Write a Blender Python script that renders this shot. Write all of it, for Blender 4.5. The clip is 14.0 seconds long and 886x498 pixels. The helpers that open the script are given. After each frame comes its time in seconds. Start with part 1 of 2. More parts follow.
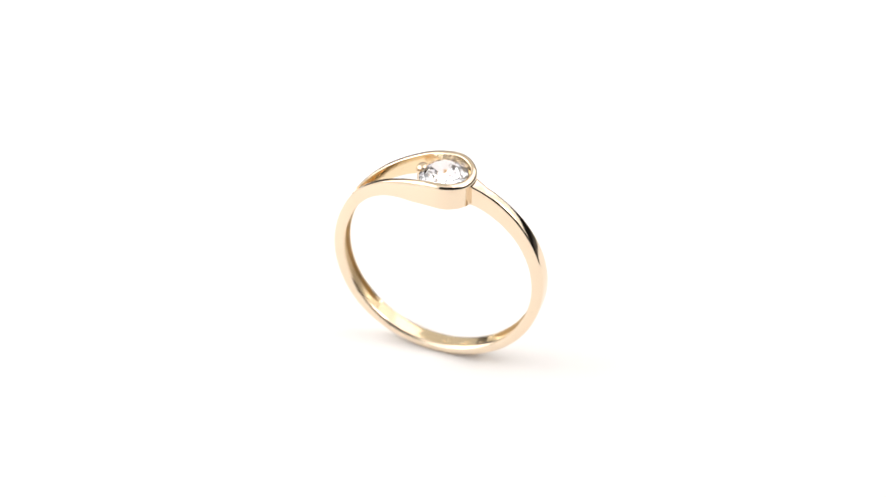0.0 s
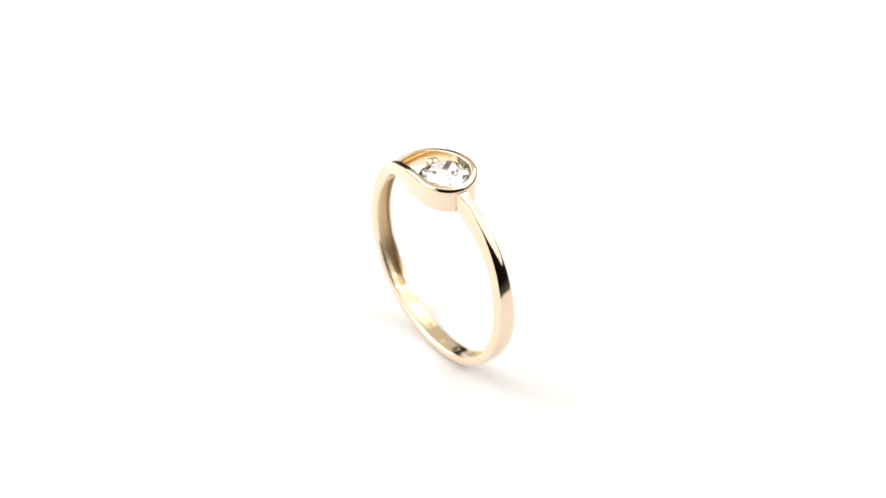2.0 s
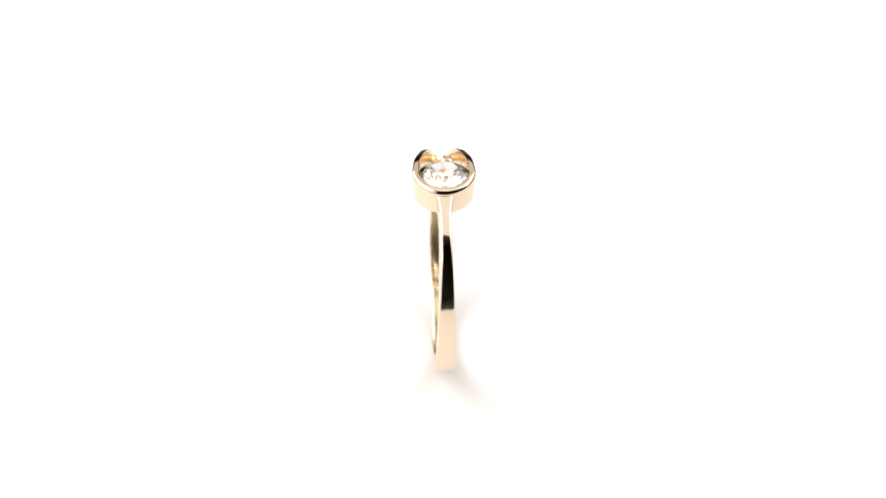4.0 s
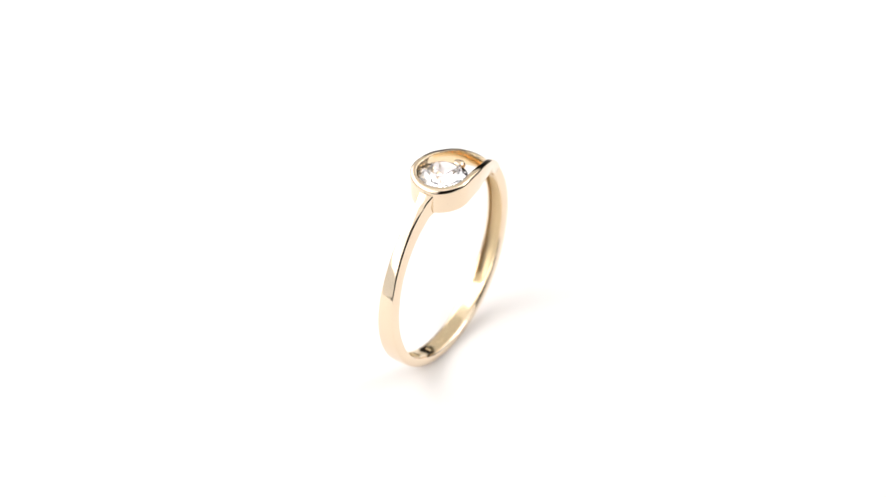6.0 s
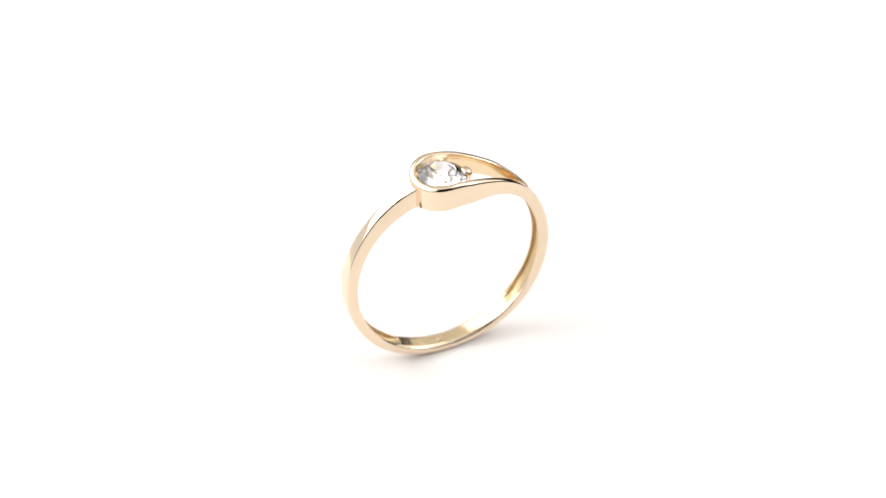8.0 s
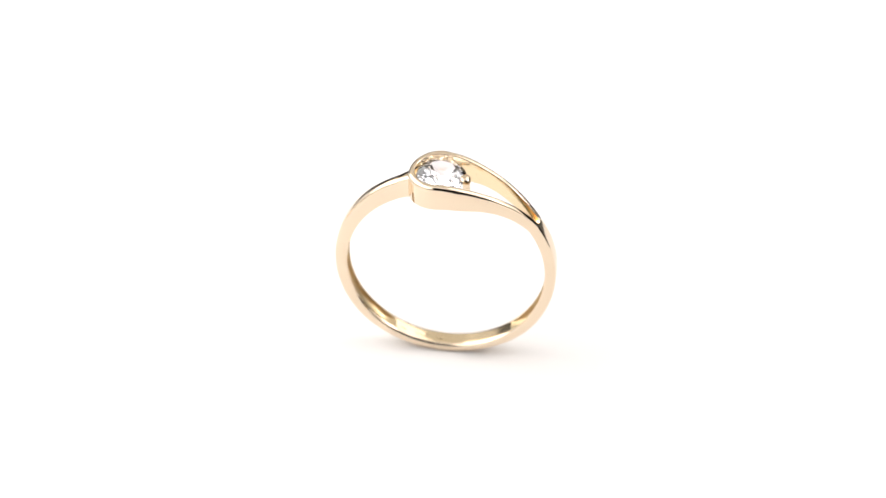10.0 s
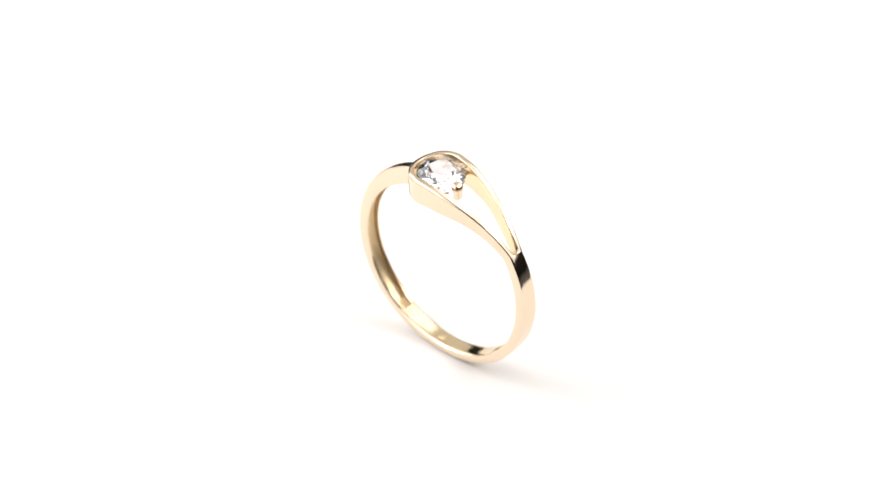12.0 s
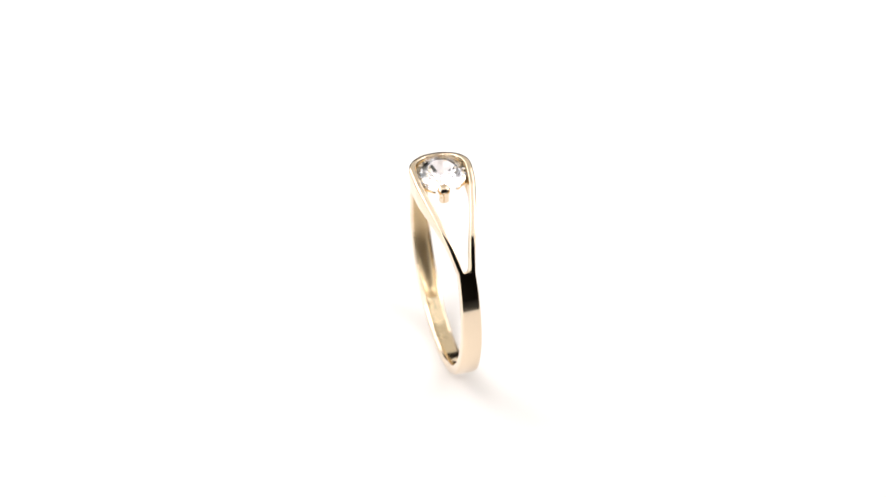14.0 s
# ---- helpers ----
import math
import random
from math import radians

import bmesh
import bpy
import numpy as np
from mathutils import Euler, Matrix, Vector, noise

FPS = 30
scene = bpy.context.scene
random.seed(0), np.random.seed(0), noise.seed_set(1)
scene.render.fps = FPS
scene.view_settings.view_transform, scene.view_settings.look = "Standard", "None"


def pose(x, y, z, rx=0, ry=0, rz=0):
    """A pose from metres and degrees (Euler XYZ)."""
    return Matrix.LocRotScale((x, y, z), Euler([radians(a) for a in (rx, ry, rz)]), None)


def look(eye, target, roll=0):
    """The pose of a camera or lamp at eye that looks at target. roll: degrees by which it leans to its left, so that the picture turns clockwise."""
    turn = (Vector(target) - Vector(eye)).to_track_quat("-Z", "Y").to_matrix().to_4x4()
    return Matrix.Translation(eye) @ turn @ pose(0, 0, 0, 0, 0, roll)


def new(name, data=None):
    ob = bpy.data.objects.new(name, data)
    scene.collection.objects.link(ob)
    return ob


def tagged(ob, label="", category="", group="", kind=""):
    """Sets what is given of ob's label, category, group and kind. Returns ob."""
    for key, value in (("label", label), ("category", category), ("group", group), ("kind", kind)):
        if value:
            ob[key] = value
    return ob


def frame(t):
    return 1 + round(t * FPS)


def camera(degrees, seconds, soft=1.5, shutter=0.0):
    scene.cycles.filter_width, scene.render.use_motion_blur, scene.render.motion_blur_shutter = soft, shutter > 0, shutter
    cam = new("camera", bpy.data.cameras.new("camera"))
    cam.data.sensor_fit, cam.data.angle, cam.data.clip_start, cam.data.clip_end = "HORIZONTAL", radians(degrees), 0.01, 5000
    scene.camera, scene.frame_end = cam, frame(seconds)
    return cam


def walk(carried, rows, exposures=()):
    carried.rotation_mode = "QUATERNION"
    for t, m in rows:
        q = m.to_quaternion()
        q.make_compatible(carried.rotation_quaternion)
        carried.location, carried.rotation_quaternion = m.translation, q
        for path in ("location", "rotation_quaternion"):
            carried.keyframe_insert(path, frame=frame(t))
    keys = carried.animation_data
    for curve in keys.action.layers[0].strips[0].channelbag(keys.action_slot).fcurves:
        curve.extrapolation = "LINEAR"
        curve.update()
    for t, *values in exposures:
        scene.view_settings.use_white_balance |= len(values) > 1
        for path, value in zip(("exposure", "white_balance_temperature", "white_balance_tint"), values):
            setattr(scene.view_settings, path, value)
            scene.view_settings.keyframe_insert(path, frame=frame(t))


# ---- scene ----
# A gold ring with a round stone stands on a white turntable that turns before a fixed camera.
MM = 0.001
TURN_START = -20.75        # degrees at 0 s
TURN_RATE = -16.79         # degrees per second
OFFSET = (-0.27, -0.14)    # mm, how far the ring stands off the turning axis
LEAN = -0.7                # degrees

cam = camera(19.85, 14.0, 1.45)
cam.data.dof.use_dof = True
cam.data.dof.focus_distance = 220 * MM      # on the stone
cam.data.dof.aperture_fstop = 24
EYE = (0.0, -177.02 * MM, 152.89 * MM)
AIM = (0.0, 0.0, 11.43 * MM)
walk(cam, [(0.0, look(EYE, AIM, -0.32)), (14.0, look(EYE, AIM, -0.32))])

# ---- light ----
world = bpy.data.worlds.new("world")
scene.world = world
world.use_nodes = True
world.node_tree.nodes["Background"].inputs[0].default_value = (0.5, 0.5, 0.52, 1)
world.node_tree.nodes["Background"].inputs[1].default_value = 0.02
scene.view_settings.exposure = 0.08


def softbox(name, eye, target, wide, high, watts, color=(1, 1, 1)):
    data = bpy.data.lights.new(name, "AREA")
    data.shape, data.size, data.size_y, data.energy, data.color = "RECTANGLE", wide, high, watts, color
    ob = new(name, data)
    ob.matrix_world = look(eye, target)
    return ob


def panel_watts(radiance, wide, high):
    return radiance * wide * high * math.pi


softbox("softbox_top", (0.0, -0.03, 0.5), (0.0, -0.02, 0.0), 0.56, 0.42, panel_watts(1.1, 0.56, 0.42), (1.0, 0.985, 0.97))
softbox("softbox_side", (-0.165, 0.0, 0.165), (0.0, 0.0, 0.01), 0.58, 0.21, panel_watts(1.75, 0.58, 0.21))
softbox("softbox_low", (-0.125, -0.08, 0.05), (0.0, -0.08, 0.045), 0.5, 0.145, panel_watts(0.85, 0.5, 0.145))
softbox("softbox_side", (0.296, 0.08, 0.268), (0.0, 0.0, 0.01), 0.6, 0.42, panel_watts(1.3, 0.6, 0.42))
softbox("lamp_core", (-0.140, 0.018, 0.150), (0.0, 0.0, 0.01), 0.09, 0.07, panel_watts(4.8, 0.09, 0.07), (1.0, 0.97, 0.95))
softbox("lamp_core", (0.270, 0.02, 0.215), (0.0, 0.0, 0.01), 0.14, 0.10, panel_watts(7.0, 0.14, 0.10), (1.0, 0.97, 0.95))
# Added fill in place of a pale tent wall, warmed to imitate gold bounce.
softbox("back_fill", (0.0, 0.40, 0.375), (0.0, 0.0, 0.01), 0.86, 0.58, panel_watts(0.72, 0.86, 0.58), (1.0, 0.95, 0.87))


# ---- materials ----
def material(name):
    m = bpy.data.materials.new(name)
    m.use_nodes = True
    return m, m.node_tree.nodes, m.node_tree.links, m.node_tree.nodes["Principled BSDF"]


def textured(name, low, high, rough, scale, metallic=0.0, rough_spread=0.05, bump=0.0, bump_scale=400.0):
    """Colour between low and high over a two-scale noise, with roughness and fine relief."""
    m, n, l, p = material(name)
    co = n.new("ShaderNodeTexCoord")
    coarse, fine = n.new("ShaderNodeTexNoise"), n.new("ShaderNodeTexNoise")
    coarse.inputs["Scale"].default_value, fine.inputs["Scale"].default_value = scale, bump_scale
    coarse.inputs["Detail"].default_value = 4
    ramp = n.new("ShaderNodeMix")
    ramp.data_type = "RGBA"
    ramp.inputs["A"].default_value, ramp.inputs["B"].default_value = (*low, 1), (*high, 1)
    span = n.new("ShaderNodeMapRange")
    span.inputs["To Min"].default_value, span.inputs["To Max"].default_value = rough - rough_spread, rough + rough_spread
    for node in (coarse, fine):
        l.new(co.outputs["Object"], node.inputs["Vector"])
    l.new(coarse.outputs["Fac"], ramp.inputs["Factor"])
    l.new(ramp.outputs["Result"], p.inputs["Base Color"])
    l.new(fine.outputs["Fac"], span.inputs["Value"])
    l.new(span.outputs["Result"], p.inputs["Roughness"])
    p.inputs["Metallic"].default_value = metallic
    if bump:
        relief = n.new("ShaderNodeBump")
        relief.inputs["Strength"].default_value, relief.inputs["Distance"].default_value = bump, 0.00002
        l.new(fine.outputs["Fac"], relief.inputs["Height"])
        l.new(relief.outputs["Normal"], p.inputs["Normal"])
    return m


GOLD = textured("polished_gold", (0.805, 0.66, 0.492), (0.845, 0.70, 0.532), 0.1, 300, 1.0, 0.03, 0.1, 1000)
# Satin finish; the orange glow of gold reflecting gold is put into its colour.
SATIN_BOUNCE_GOLD = textured("satin_bounce_gold", (0.85, 0.675, 0.44), (0.89, 0.715, 0.48), 0.17, 500, 1.0, 0.05, 0.15, 1800)
WORN_GOLD = textured("worn_gold", (0.78, 0.62, 0.40), (0.85, 0.69, 0.47), 0.13, 1400, 1.0, 0.06, 0.22, 1100)
CAST_GOLD = textured("cast_gold", (0.60, 0.455, 0.265), (0.69, 0.54, 0.33), 0.36, 900, 1.0, 0.08, 0.5, 2600)
PLATTER = textured("white_acrylic", (0.75, 0.725, 0.714), (0.77, 0.745, 0.734), 0.5, 60, 0.0, 0.06, 0.05, 900)
PAPER = textured("white_paper", (0.78, 0.78, 0.78), (0.82, 0.82, 0.82), 0.75, 8, 0.0, 0.05, 0.1, 700)
DARK_BOARD = textured("dark_board", (0.02, 0.02, 0.022), (0.035, 0.033, 0.033), 0.6, 9, 0.0, 0.08, 0.2, 120)
DARK_PAINT = textured("dark_paint", (0.07, 0.062, 0.06), (0.09, 0.08, 0.078), 0.8, 3, 0.0, 0.05, 0.2, 90)

CRYSTAL, _n, _l, _p = material("clear_stone")
_p.inputs["Base Color"].default_value = (1.0, 0.96, 0.985, 1)
_p.inputs["Roughness"].default_value = 0.035
_p.inputs["IOR"].default_value = 2.0
_p.inputs["Transmission Weight"].default_value = 1.0


# ---- mesh helpers ----
def finish(name, bm, mat, smooth=True):
    bmesh.ops.recalc_face_normals(bm, faces=bm.faces)
    me = bpy.data.meshes.new(name)
    bm.to_mesh(me)
    bm.free()
    me.materials.append(mat)
    for f in me.polygons:
        f.use_smooth = smooth
    return new(name, me)


def part(name, bm, mat, parent, label="", smooth=True, weighted=False):
    ob = finish(name, bm, mat, smooth)
    ob.parent = parent
    if weighted:
        mod = ob.modifiers.new("normals", "WEIGHTED_NORMAL")
        mod.weight, mod.keep_sharp = 80, True
    return tagged(ob, label) if label else ob


def box_bm(sx, sy, sz, bevel=0.0, segments=2):
    bm = bmesh.new()
    bmesh.ops.create_cube(bm, size=1)
    bmesh.ops.scale(bm, vec=(sx, sy, sz), verts=bm.verts)
    if bevel:
        bmesh.ops.bevel(bm, geom=bm.edges[:], offset=bevel, segments=segments, profile=0.5, affect="EDGES")
    return bm


def lathe(profile, steps=96):
    """A solid of revolution about z from (radius, height) pairs that start and end on the axis."""
    bm = bmesh.new()
    rings = []
    for r, z in profile:
        if r == 0:
            rings.append([bm.verts.new((0, 0, z))] * steps)
        else:
            rings.append([bm.verts.new((r * math.cos(2 * math.pi * k / steps), r * math.sin(2 * math.pi * k / steps), z)) for k in range(steps)])
    for a, b in zip(rings, rings[1:]):
        for k in range(steps):
            j = (k + 1) % steps
            vs = []
            for v in (a[k], a[j], b[j], b[k]):
                if v not in vs:
                    vs.append(v)
            if len(vs) > 2:
                bm.faces.new(vs)
    return bm


def skin(bm, rings, caps=""):
    """Quads between successive closed rings of points; caps: which ends are closed ("both", "end")."""
    made = [[bm.verts.new(p) for p in ring] for ring in rings]
    for a, b in zip(made, made[1:]):
        for k in range(len(a)):
            j = (k + 1) % len(a)
            bm.faces.new((a[k], a[j], b[j], b[k]))
    if caps == "both":
        bm.faces.new(made[0][::-1])
    if caps:
        bm.faces.new(made[-1])
    return bm


def blend(x, pairs):
    """Smooth curve through (x, value) pairs in rising x."""
    xs, ys = [p[0] for p in pairs], [p[1] for p in pairs]
    if x <= xs[0]:
        return ys[0]
    if x >= xs[-1]:
        return ys[-1]
    d = [(ys[k + 1] - ys[k]) / (xs[k + 1] - xs[k]) for k in range(len(xs) - 1)]
    m = [d[0]] + [0 if d[k] * d[k + 1] <= 0 else 2 * d[k] * d[k + 1] / (d[k] + d[k + 1]) for k in range(len(d) - 1)] + [d[-1]]
    k = max(i for i in range(len(d)) if xs[i] <= x)
    h = xs[k + 1] - xs[k]
    u = (x - xs[k]) / h
    return ((1 + 2 * u) * (1 - u) ** 2 * ys[k] + u * (1 - u) ** 2 * h * m[k] + u * u * (3 - 2 * u) * ys[k + 1] + u * u * (u - 1) * h * m[k + 1])


def on_ring(angle, r, y):
    """A place on the ring by its angle about the ring's axis (90 is the top), radius and side offset, in mm."""
    a = radians(angle)
    return Vector((r * math.cos(a), y, 10 + r * math.sin(a))) * MM


# ---- the place ----
def slab(name, sx, sy, sz, at, mat):
    ob = finish(name, box_bm(sx, sy, sz), mat, False)
    ob.location = at
    return ob


ROOM = 1.3
tagged(slab("ground", 2 * ROOM, 2 * ROOM, 0.02, (0, 0, -0.035), DARK_BOARD), "matt black work surface under the turntable", "work surface", kind="structure")
for name, sx, sy, x, y in (("wall_north", 2 * ROOM, 0.05, 0, ROOM), ("wall_south", 2 * ROOM, 0.05, 0, -ROOM), ("wall_east", 0.05, 2 * ROOM - 0.06, ROOM, 0), ("wall_west", 0.05, 2 * ROOM - 0.06, -ROOM, 0)):
    tagged(slab(name, sx, sy, 1.8, (x, y, 0.88), DARK_PAINT), "plain dark painted studio wall", "wall", kind="structure")
tagged(slab("ceiling", 2 * ROOM + 0.1, 2 * ROOM + 0.1, 0.04, (0, 0, 1.81), DARK_PAINT), "plain dark studio ceiling", "ceiling", kind="structure")


def paper_sheet():
    """White card under the turntable."""
    bm = bmesh.new()
    n, half = 12, 0.115
    rings = []
    for k in range(n + 1):
        y = -half + 2 * half * k / n
        ring = [Vector((-half + 2 * half * j / n, y, -0.0245)) for j in range(n + 1)]
        low = [Vector((half - 2 * half * j / n, y, -0.0249)) for j in range(n + 1)]
        rings.append(ring + low)
    skin(bm, rings, caps="both")
    return tagged(finish("backdrop", bm, PAPER, False), "plain white card lying under the turntable", "backdrop", kind="structure")


paper_sheet()


# ---- turntable ----
def turntable():
    top = new("turntable")
    r = 0.060
    part("platter", lathe([(0, -0.004), (r - 0.0006, -0.004), (r, -0.0034), (r, -0.0006), (r - 0.0006, 0), (r * 0.6, 0), (r * 0.3, 0), (0, 0)], 128), PLATTER, top, "smooth white acrylic disc", False)
    part("base", lathe([(0, -0.0225), (0.045, -0.0225), (0.048, -0.020), (0.048, -0.008), (0.045, -0.006), (0.02, -0.0058), (0.02, -0.0041), (0, -0.0041)], 64), PLATTER, top, "low white plastic foot", False)
    return tagged(top, "plain white acrylic turntable under the gold ring", "turntable")


TABLE = turntable()

# ---- ring ----
TIP_ANGLE = 147.0          # where the split band begins
JOINT_ANGLE = 434.0        # where the band ends inside the setting wall
ARC = 10.2                 # mm, radius on which the setting's plan is unrolled
S_TIP = -ARC * radians(TIP_ANGLE - 90)
S_LOOP, S_STONE, BEZEL = 0.54, 0.42, 2.81
WALL = 0.6
STONE_TILT = 6.0           # degrees, the stone and its seat dip towards the prong


def rounded(w_out, w_in, r_out, r_in, corner, bulge, groove, groove_half):
    """Band section as (side, radius) points: a rounded trapezoid, hollowed along its inside."""
    pts = []
    c = corner
    for sx, rr, w, start in ((1, r_in, w_in, -90), (1, r_out, w_out, 0), (-1, r_out, w_out, 90), (-1, r_in, w_in, 180)):
        cy, cr = sx * (w - c), rr + (c if rr == r_in else -c)
        for k in range(4):
            a = radians(start + 30 * k)
            pts.append((cy + c * math.cos(a), cr + c * math.sin(a)))
        if rr == r_out and sx == 1:
            for k in (1, 2, 3, 4, 5):
                u = 1 - k / 3
                pts.append((u * (w - c), r_out + bulge * (1 - u * u)))
    for f, d in ((-1, 0), (-0.9, 0.75), (-0.5, 1.0), (0, 1.05), (0.5, 1.0), (0.9, 0.75), (1, 0)):
        pts.append((f * groove_half, r_in + d * groove))
    return pts


def band(parent):
    bm = bmesh.new()
    rings = []
    steps = 300
    for k in range(steps + 1):
        a = TIP_ANGLE + (JOINT_ANGLE - TIP_ANGLE) * k / steps
        w_out = blend(a, [(147, 0.76), (170, 0.83), (195, 0.88), (225, 0.95), (270, 0.93), (315, 0.95), (340, 0.88), (365, 0.75), (390, 0.58), (415, 0.48), (424, 0.5), (430, 0.66), (434, 0.8)])
        w_in = blend(a, [(147, 0.76), (170, 0.83), (195, 0.88), (225, 0.94), (270, 0.92), (315, 0.95), (340, 0.89), (365, 0.8), (390, 0.68), (415, 0.6), (424, 0.6), (430, 0.74), (434, 0.86)])
        r_in = blend(a, [(147, 8.93), (190, 9.02), (225, 9.12), (270, 9.13), (315, 9.1), (345, 8.99), (385, 8.7), (415, 8.3), (424, 8.18), (430, 8.06), (434, 7.92)])
        r_out = blend(a, [(147, 10.0), (195, 10.0), (226, 10.05), (270, 10.0), (314, 10.05), (345, 10.0), (400, 10.0), (424, 9.99), (430, 10.1), (434, 10.2)])
        dome = blend(a, [(147, 0.02), (345, 0.02), (395, 0.03), (434, 0.03)])
        narrow = blend(a, [(147, 1.0), (211, 1.0), (229, 0.6)]) if a < 260 else blend(a, [(300, 0.6), (318, 1.0), (434, 1.0)])
        corner = blend(a, [(147, 0.12), (215, 0.15), (248, 0.29), (292, 0.29), (325, 0.19), (345, 0.15), (380, 0.16), (434, 0.15)])
        groove = 0.0
        if a < 229.2:
            groove = 0.5 * blend(a, [(151, 0), (152.5, 1), (221, 1), (229.2, 0)])
        elif a > 300.4:
            groove = 0.5 * blend(a, [(300.4, 0), (308, 1), (424, 1), (428, 0)])
        rings.append([on_ring(a, r, y) for y, r in rounded(w_out, w_in, r_out - dome, r_in, corner, dome, groove, (w_in - 0.22) * narrow)])
    skin(bm, rings, caps="end")
    ob = part("band", bm, GOLD, parent, "slim polished yellow gold band hollowed inside", weighted=True)
    ob.data.materials.append(CAST_GOLD)
    ob.data.materials.append(SATIN_BOUNCE_GOLD)
    ob.data.materials.append(WORN_GOLD)
    for f in ob.data.polygons:
        at = TIP_ANGLE + (JOINT_ANGLE - TIP_ANGLE) * (min(f.vertices) // 28) / steps
        if min(i % 28 for i in f.vertices) >= 21 and not 229.2 < at < 300.3:
            f.material_index = 1
        elif min(i % 28 for i in f.vertices) >= 20 or (min(i % 28 for i in f.vertices) == 0 and max(i % 28 for i in f.vertices) == 27):
            f.material_index = 3 if 236 < at < 306 else 2
    ob.data.set_sharp_from_angle(angle=radians(38))
    return ob


def hallmarks(parent):
    """Three struck marks inside the foot of the band: flat fields with worn, unreadable bars."""
    for at, length, tilt in ((296.5, 0.74, 2.0), (285.0, 0.84, -3.0), (274.0, 0.7, 2.5)):
        bm = bmesh.new()
        for bx, by, sx, sy, top in ((0, 0, length, 0.52, 0.02), (-0.24, 0.02, 0.07, 0.34, 0.026), (-0.08, -0.03, 0.08, 0.28, 0.026), (0.09, 0.02, 0.06, 0.34, 0.026), (0.24, 0.0, 0.08, 0.3, 0.026)):
            piece = bmesh.ops.create_cube(bm, size=1)["verts"]
            bmesh.ops.scale(bm, vec=(sx, sy, 0.05), verts=piece)
            bmesh.ops.translate(bm, vec=(bx, by, top - 0.025), verts=piece)
        bmesh.ops.bevel(bm, geom=bm.edges[:], offset=0.012, segments=2, profile=0.5, affect="EDGES")
        bmesh.ops.scale(bm, vec=(MM, MM, MM), verts=bm.verts)
        mark = part("hallmark", bm, WORN_GOLD, parent, "small worn struck mark inside the band", False)
        mark.matrix_local = Matrix.Translation(on_ring(at, 9.12, 0.0)) @ pose(0, 0, 0, 0, 270 - at + tilt, 0)


def half_width(s, side):
    """Distance of an arm's outside from the middle line; the two arms differ a little, as the loop is bent by hand."""
    if side > 0:
        return blend(s, [(S_TIP, 0.76), (-8.8, 1.05), (-6.0, 1.69), (-3.0, 2.37), (-1.2, 2.70), (S_LOOP, BEZEL)])
    return blend(s, [(S_TIP, 0.76), (-8.8, 0.97), (-6.0, 1.57), (-3.0, 2.28), (-1.2, 2.66), (S_LOOP, BEZEL)])


def setting(parent):
    """The teardrop wall: two arms that part at the tip and close in a half circle round the stone."""
    n = 56

    def arm(side):
        points = []
        for k in range(n):
            s = S_TIP + (S_LOOP - S_TIP) * ((k / n) ** 1.35)
            h = half_width(s, side)
            gap = h - blend(s, [(S_TIP, 0.45), (-7.0, 0.52), (-1.0, WALL)])
            if s < S_TIP + 0.42:
                gap *= math.sqrt(max(0.0, 1 - ((S_TIP + 0.42 - s) / 0.42) ** 2))
            points.append(((s, side * h), (s, side * gap)))
        return points

    plan = arm(1)
    for k in range(33):
        a = radians(90 - 180 * k / 32)
        c, d = math.cos(a), math.sin(a)
        plan.append(((S_LOOP + BEZEL * c, BEZEL * d), (S_LOOP + (BEZEL - WALL) * c, (BEZEL - WALL) * d)))
    plan += arm(-1)[::-1]
    bm = bmesh.new()
    rings = []
    for (so, yo), (si, yi) in plan:
        pts = []
        s_mid = (so + si) / 2
        r_out = blend(s_mid, [(S_TIP, 10.0), (-7.5, 9.98), (-4.0, 10.03), (-1.5, 10.25), (0.6, 10.45), (3.4, 10.62)])
        r_in = blend(s_mid, [(S_TIP, 8.93), (-7.5, 8.75), (-4.0, 8.35), (-1.5, 8.0), (0.6, 7.94), (3.4, 8.36)])
        width = math.hypot(so - si, yo - yi)
        for fa, fb, start in ((1, 0, -90), (1, 1, 0), (0, 1, 90), (0, 0, 180)):
            c = min(0.1 if not fb or not fa else 0.1 + 0.11 * min(1, max(0, (so - S_TIP - 3) / 6)), width * 0.4)
            for k in range(4):
                a = radians(start + 30 * k)
                lat = (width - c if fa else c) + c * math.cos(a)
                tall = 1 + 0.6 * min(1, max(0, (so - S_TIP - 3) / 6)) if fa and fb else 1
                rad = (r_out - c * tall if fb else r_in + c) + c * tall * math.sin(a)
                f = lat / width
                s, y = si + (so - si) * f, yi + (yo - yi) * f
                taper = 1 - 0.05 * (1 - fb) * min(1, max(0, (s + 6) / 5))
                upright = blend(s, [(-7.0, 0.0), (-1.0, 1.0)])
                plumb = Vector((ARC * math.sin(s / ARC), y * taper, 10 + ARC * math.cos(s / ARC) + rad - ARC)) * MM
                pts.append(on_ring(90 - math.degrees(s / ARC), rad, y * taper).lerp(plumb, upright))
        rings.append(pts)
    skin(bm, rings)
    ob = part("teardrop_setting", bm, GOLD, parent, "open teardrop gold loop round the stone", weighted=True)
    ob.data.materials.append(SATIN_BOUNCE_GOLD)
    for f in ob.data.polygons:
        # The loop's inside takes the gold with bounce glow in its colour.
        if set(i % 16 for i in f.vertices) == {11, 12}:
            f.material_index = 1
    return ob


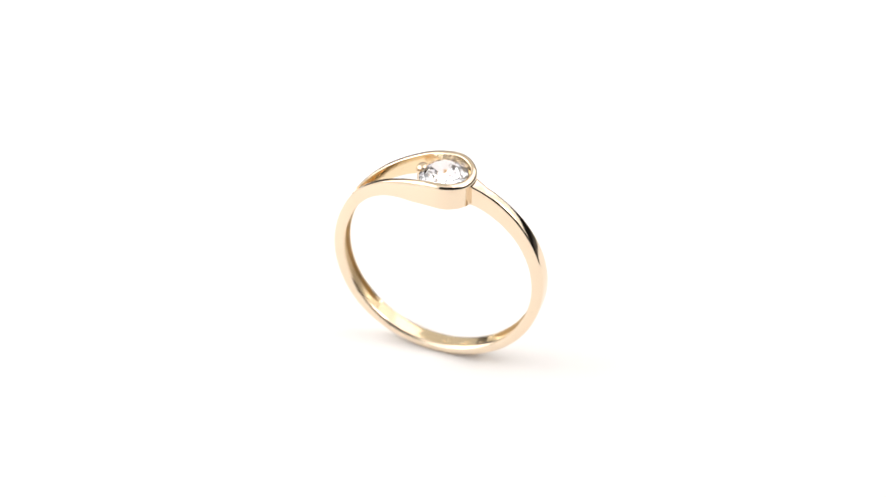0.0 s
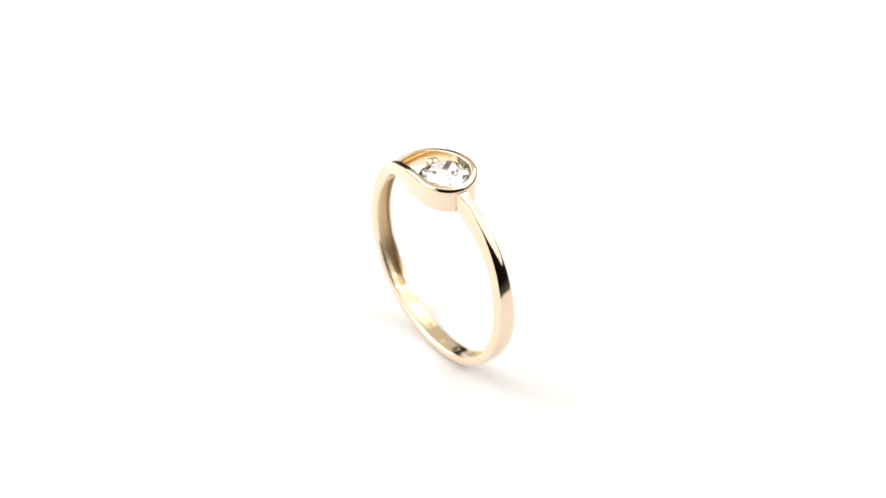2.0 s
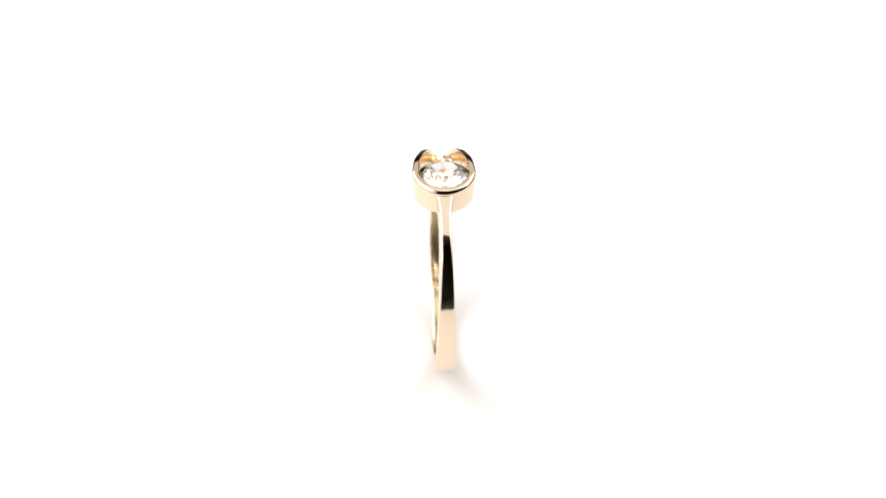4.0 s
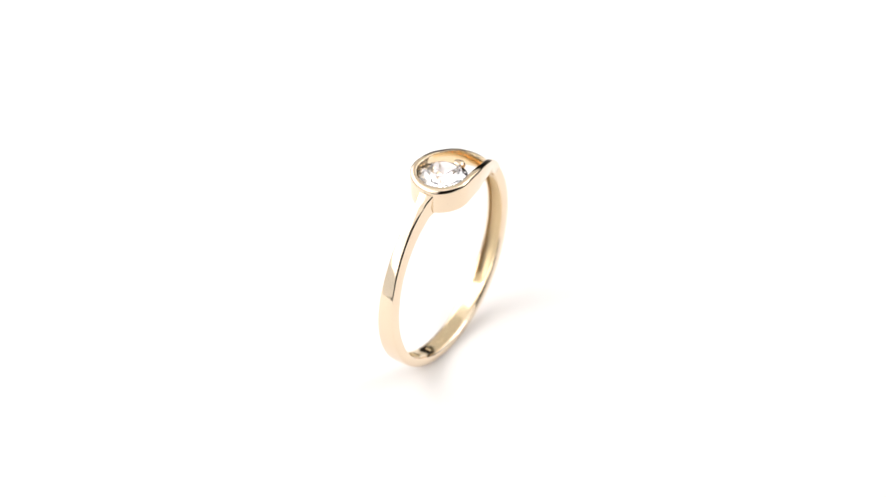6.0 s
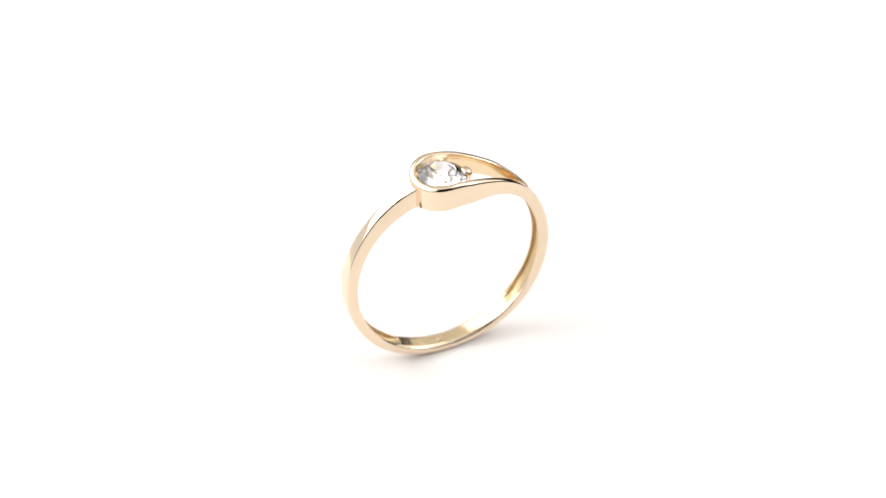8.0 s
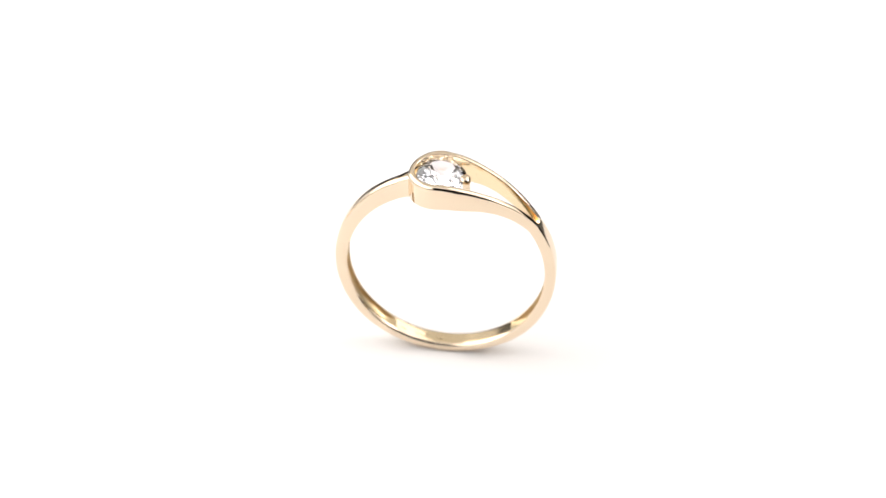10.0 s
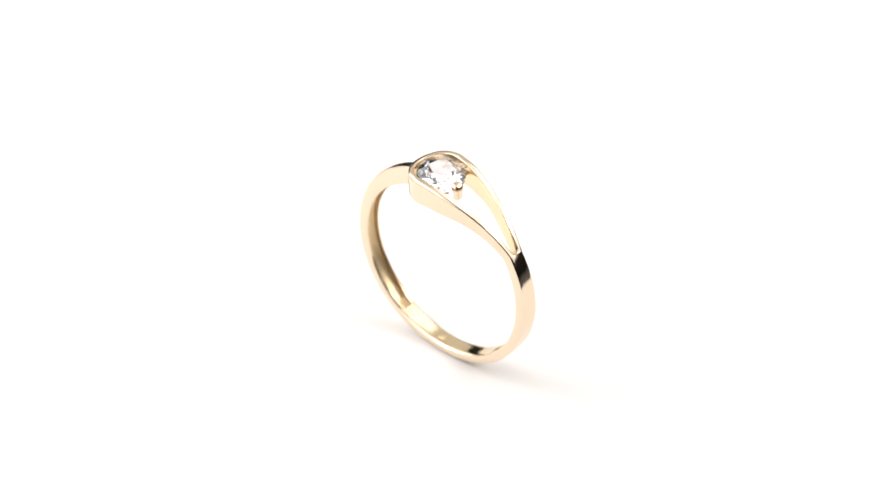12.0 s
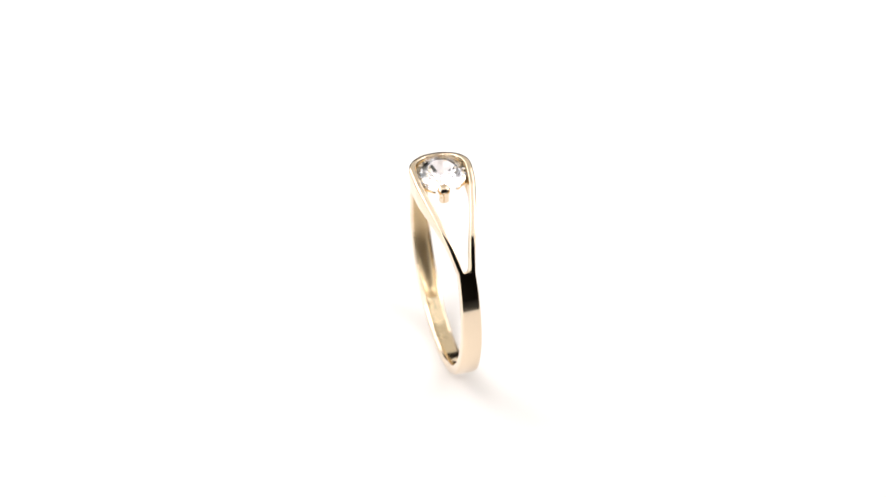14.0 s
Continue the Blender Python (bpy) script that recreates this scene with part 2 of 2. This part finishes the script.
def seat(parent):
    """The ledge under the stone, along the closed end of the loop."""
    bm = bmesh.new()
    rings = []
    for k in range(77):
        a = radians(-152 + 4 * k)
        ring = []
        far = min(1, max(0, (152 - abs(-152 + 4 * k) - 20) / 24))
        edge, foot = 2.12 + 0.3 * far, 19.26 - 0.36 * far
        for r, z in ((1.96, foot), (edge - 0.06, foot), (edge, foot + 0.08), (edge, 19.42), (edge - 0.05, 19.48), (2.03, 19.46), (1.96, 19.38)):
            ring.append(Vector((S_STONE + r * math.cos(a), r * math.sin(a), z + r * math.cos(a) * math.tan(radians(STONE_TILT)))) * MM)
        rings.append(ring)
    skin(bm, rings, caps="both")
    return part("stone_seat", bm, SATIN_BOUNCE_GOLD, parent, "rough cast gold ledge under the stone", weighted=True)


def prong(parent):
    """A short tapered post with a rounded bead that leans over the stone's edge."""
    x0, y0 = S_STONE - 2.34, 0.33
    bm = bmesh.new()
    rings = []
    for z, rx, ry, lean in ((18.5, 0.26, 0.34, 0.0), (18.6, 0.33, 0.42, 0.0), (19.14, 0.33, 0.42, 0.02), (19.34, 0.36, 0.45, 0.04), (19.5, 0.43, 0.53, 0.07), (19.69, 0.46, 0.55, 0.1), (19.86, 0.43, 0.52, 0.13), (19.99, 0.35, 0.42, 0.16), (20.06, 0.2, 0.24, 0.18)):
        ring = []
        for k in range(20):
            a = 2 * math.pi * k / 20
            c, d = math.cos(a), math.sin(a)
            ring.append(Vector((x0 + lean + rx * math.copysign(abs(c) ** 0.75, c), y0 + ry * math.copysign(abs(d) ** 0.75, d), z)) * MM)
        rings.append(ring)
    skin(bm, rings, caps="both")
    return part("prong", bm, GOLD, parent, "rounded gold prong over the stone's edge")


def brilliant(parent):
    """A round stone: table, stars, kites, girdle halves, girdle and a finely split pavilion."""
    r, zg = 2.2, 19.83
    table_r, crown, gird, pav = r * 0.57, 0.6, 0.06, 1.74
    bm = bmesh.new()

    tip = Euler((0, radians(-STONE_TILT), 0)).to_matrix()

    def at(radius, deg, z):
        return bm.verts.new((Vector((S_STONE - 0.09, 0.0, zg)) + tip @ Vector((radius * math.cos(radians(deg + 13)), radius * math.sin(radians(deg + 13)), z))) * MM)

    table = [at(table_r, 45 * k, crown) for k in range(8)]
    star_r = r * 0.77
    star = [at(star_r, 45 * k + 22.5, crown * (r - star_r) / (r - table_r) * 1.12) for k in range(8)]
    top = [at(r, 22.5 * k, 0.0) for k in range(16)]
    top_mid = [at(r * 0.998, 22.5 * k + 11.25, 0.02) for k in range(16)]
    low = [at(r, 22.5 * k, -gird) for k in range(16)]
    low_mid = [at(r * 0.998, 22.5 * k + 11.25, -gird - 0.02) for k in range(16)]
    rng = random.Random(7)
    wide = [at(r * (0.64 + 0.05 * rng.uniform(-1, 1)), 22.5 * k + 11.25 + 3 * rng.uniform(-1, 1), -gird - pav * (0.37 + 0.015 * rng.uniform(-1, 1))) for k in range(16)]
    deep = [at(r * (0.31 + 0.04 * rng.uniform(-1, 1)), 45 * k + 11.25 + 5 * rng.uniform(-1, 1), -gird - pav * (0.71 + 0.015 * rng.uniform(-1, 1))) for k in range(8)]
    culet = at(0, 0, -gird - pav)
    bm.faces.new(table)
    for k in range(8):
        j = (k + 1) % 8
        bm.faces.new((table[k], star[k], table[j]))
        bm.faces.new((table[k], star[k - 1], top[2 * k]))
        bm.faces.new((table[k], top[2 * k], star[k]))
        bm.faces.new((star[k], top[2 * k], top_mid[2 * k]))
        bm.faces.new((star[k], top_mid[2 * k], top[2 * k + 1]))
        bm.faces.new((star[k], top[2 * k + 1], top_mid[2 * k + 1]))
        bm.faces.new((star[k], top_mid[2 * k + 1], top[(2 * k + 2) % 16]))
        bm.faces.new((wide[2 * k], deep[k], wide[2 * k - 1]))
        bm.faces.new((wide[2 * k], wide[2 * k + 1], deep[k]))
        bm.faces.new((wide[2 * k + 1], deep[j], deep[k]))
        bm.faces.new((deep[k], deep[j], culet))
    for k in range(16):
        j = (k + 1) % 16
        bm.faces.new((low[k], low_mid[k], wide[k]))
        bm.faces.new((low_mid[k], low[j], wide[k]))
        bm.faces.new((low[j], wide[j], wide[k]))
    for k in range(16):
        j = (k + 1) % 16
        bm.faces.new((top[k], low[k], low_mid[k], top_mid[k]))
        bm.faces.new((top_mid[k], low_mid[k], low[j], top[j]))
    return part("gemstone", bm, CRYSTAL, parent, "clear round brilliant-cut stone", smooth=False)


def gold_ring():
    ring = new("ring")
    band(ring)
    hallmarks(ring)
    setting(ring)
    seat(ring)
    prong(ring)
    brilliant(ring)
    return tagged(ring, "polished yellow gold ring with a clear round stone standing upright", "ring")


RING = gold_ring()


# ---- what moves ----
def motions():
    times = [0.5 * k for k in range(29)]
    walk(TABLE, [(t, pose(0, 0, 0, 0, 0, TURN_START + TURN_RATE * t)) for t in times])
    stand = pose(OFFSET[0] * MM, OFFSET[1] * MM, 0.01 * MM, LEAN, 0, 0)
    walk(RING, [(t, pose(0, 0, 0, 0, 0, TURN_START + TURN_RATE * t) @ stand) for t in times])


motions()
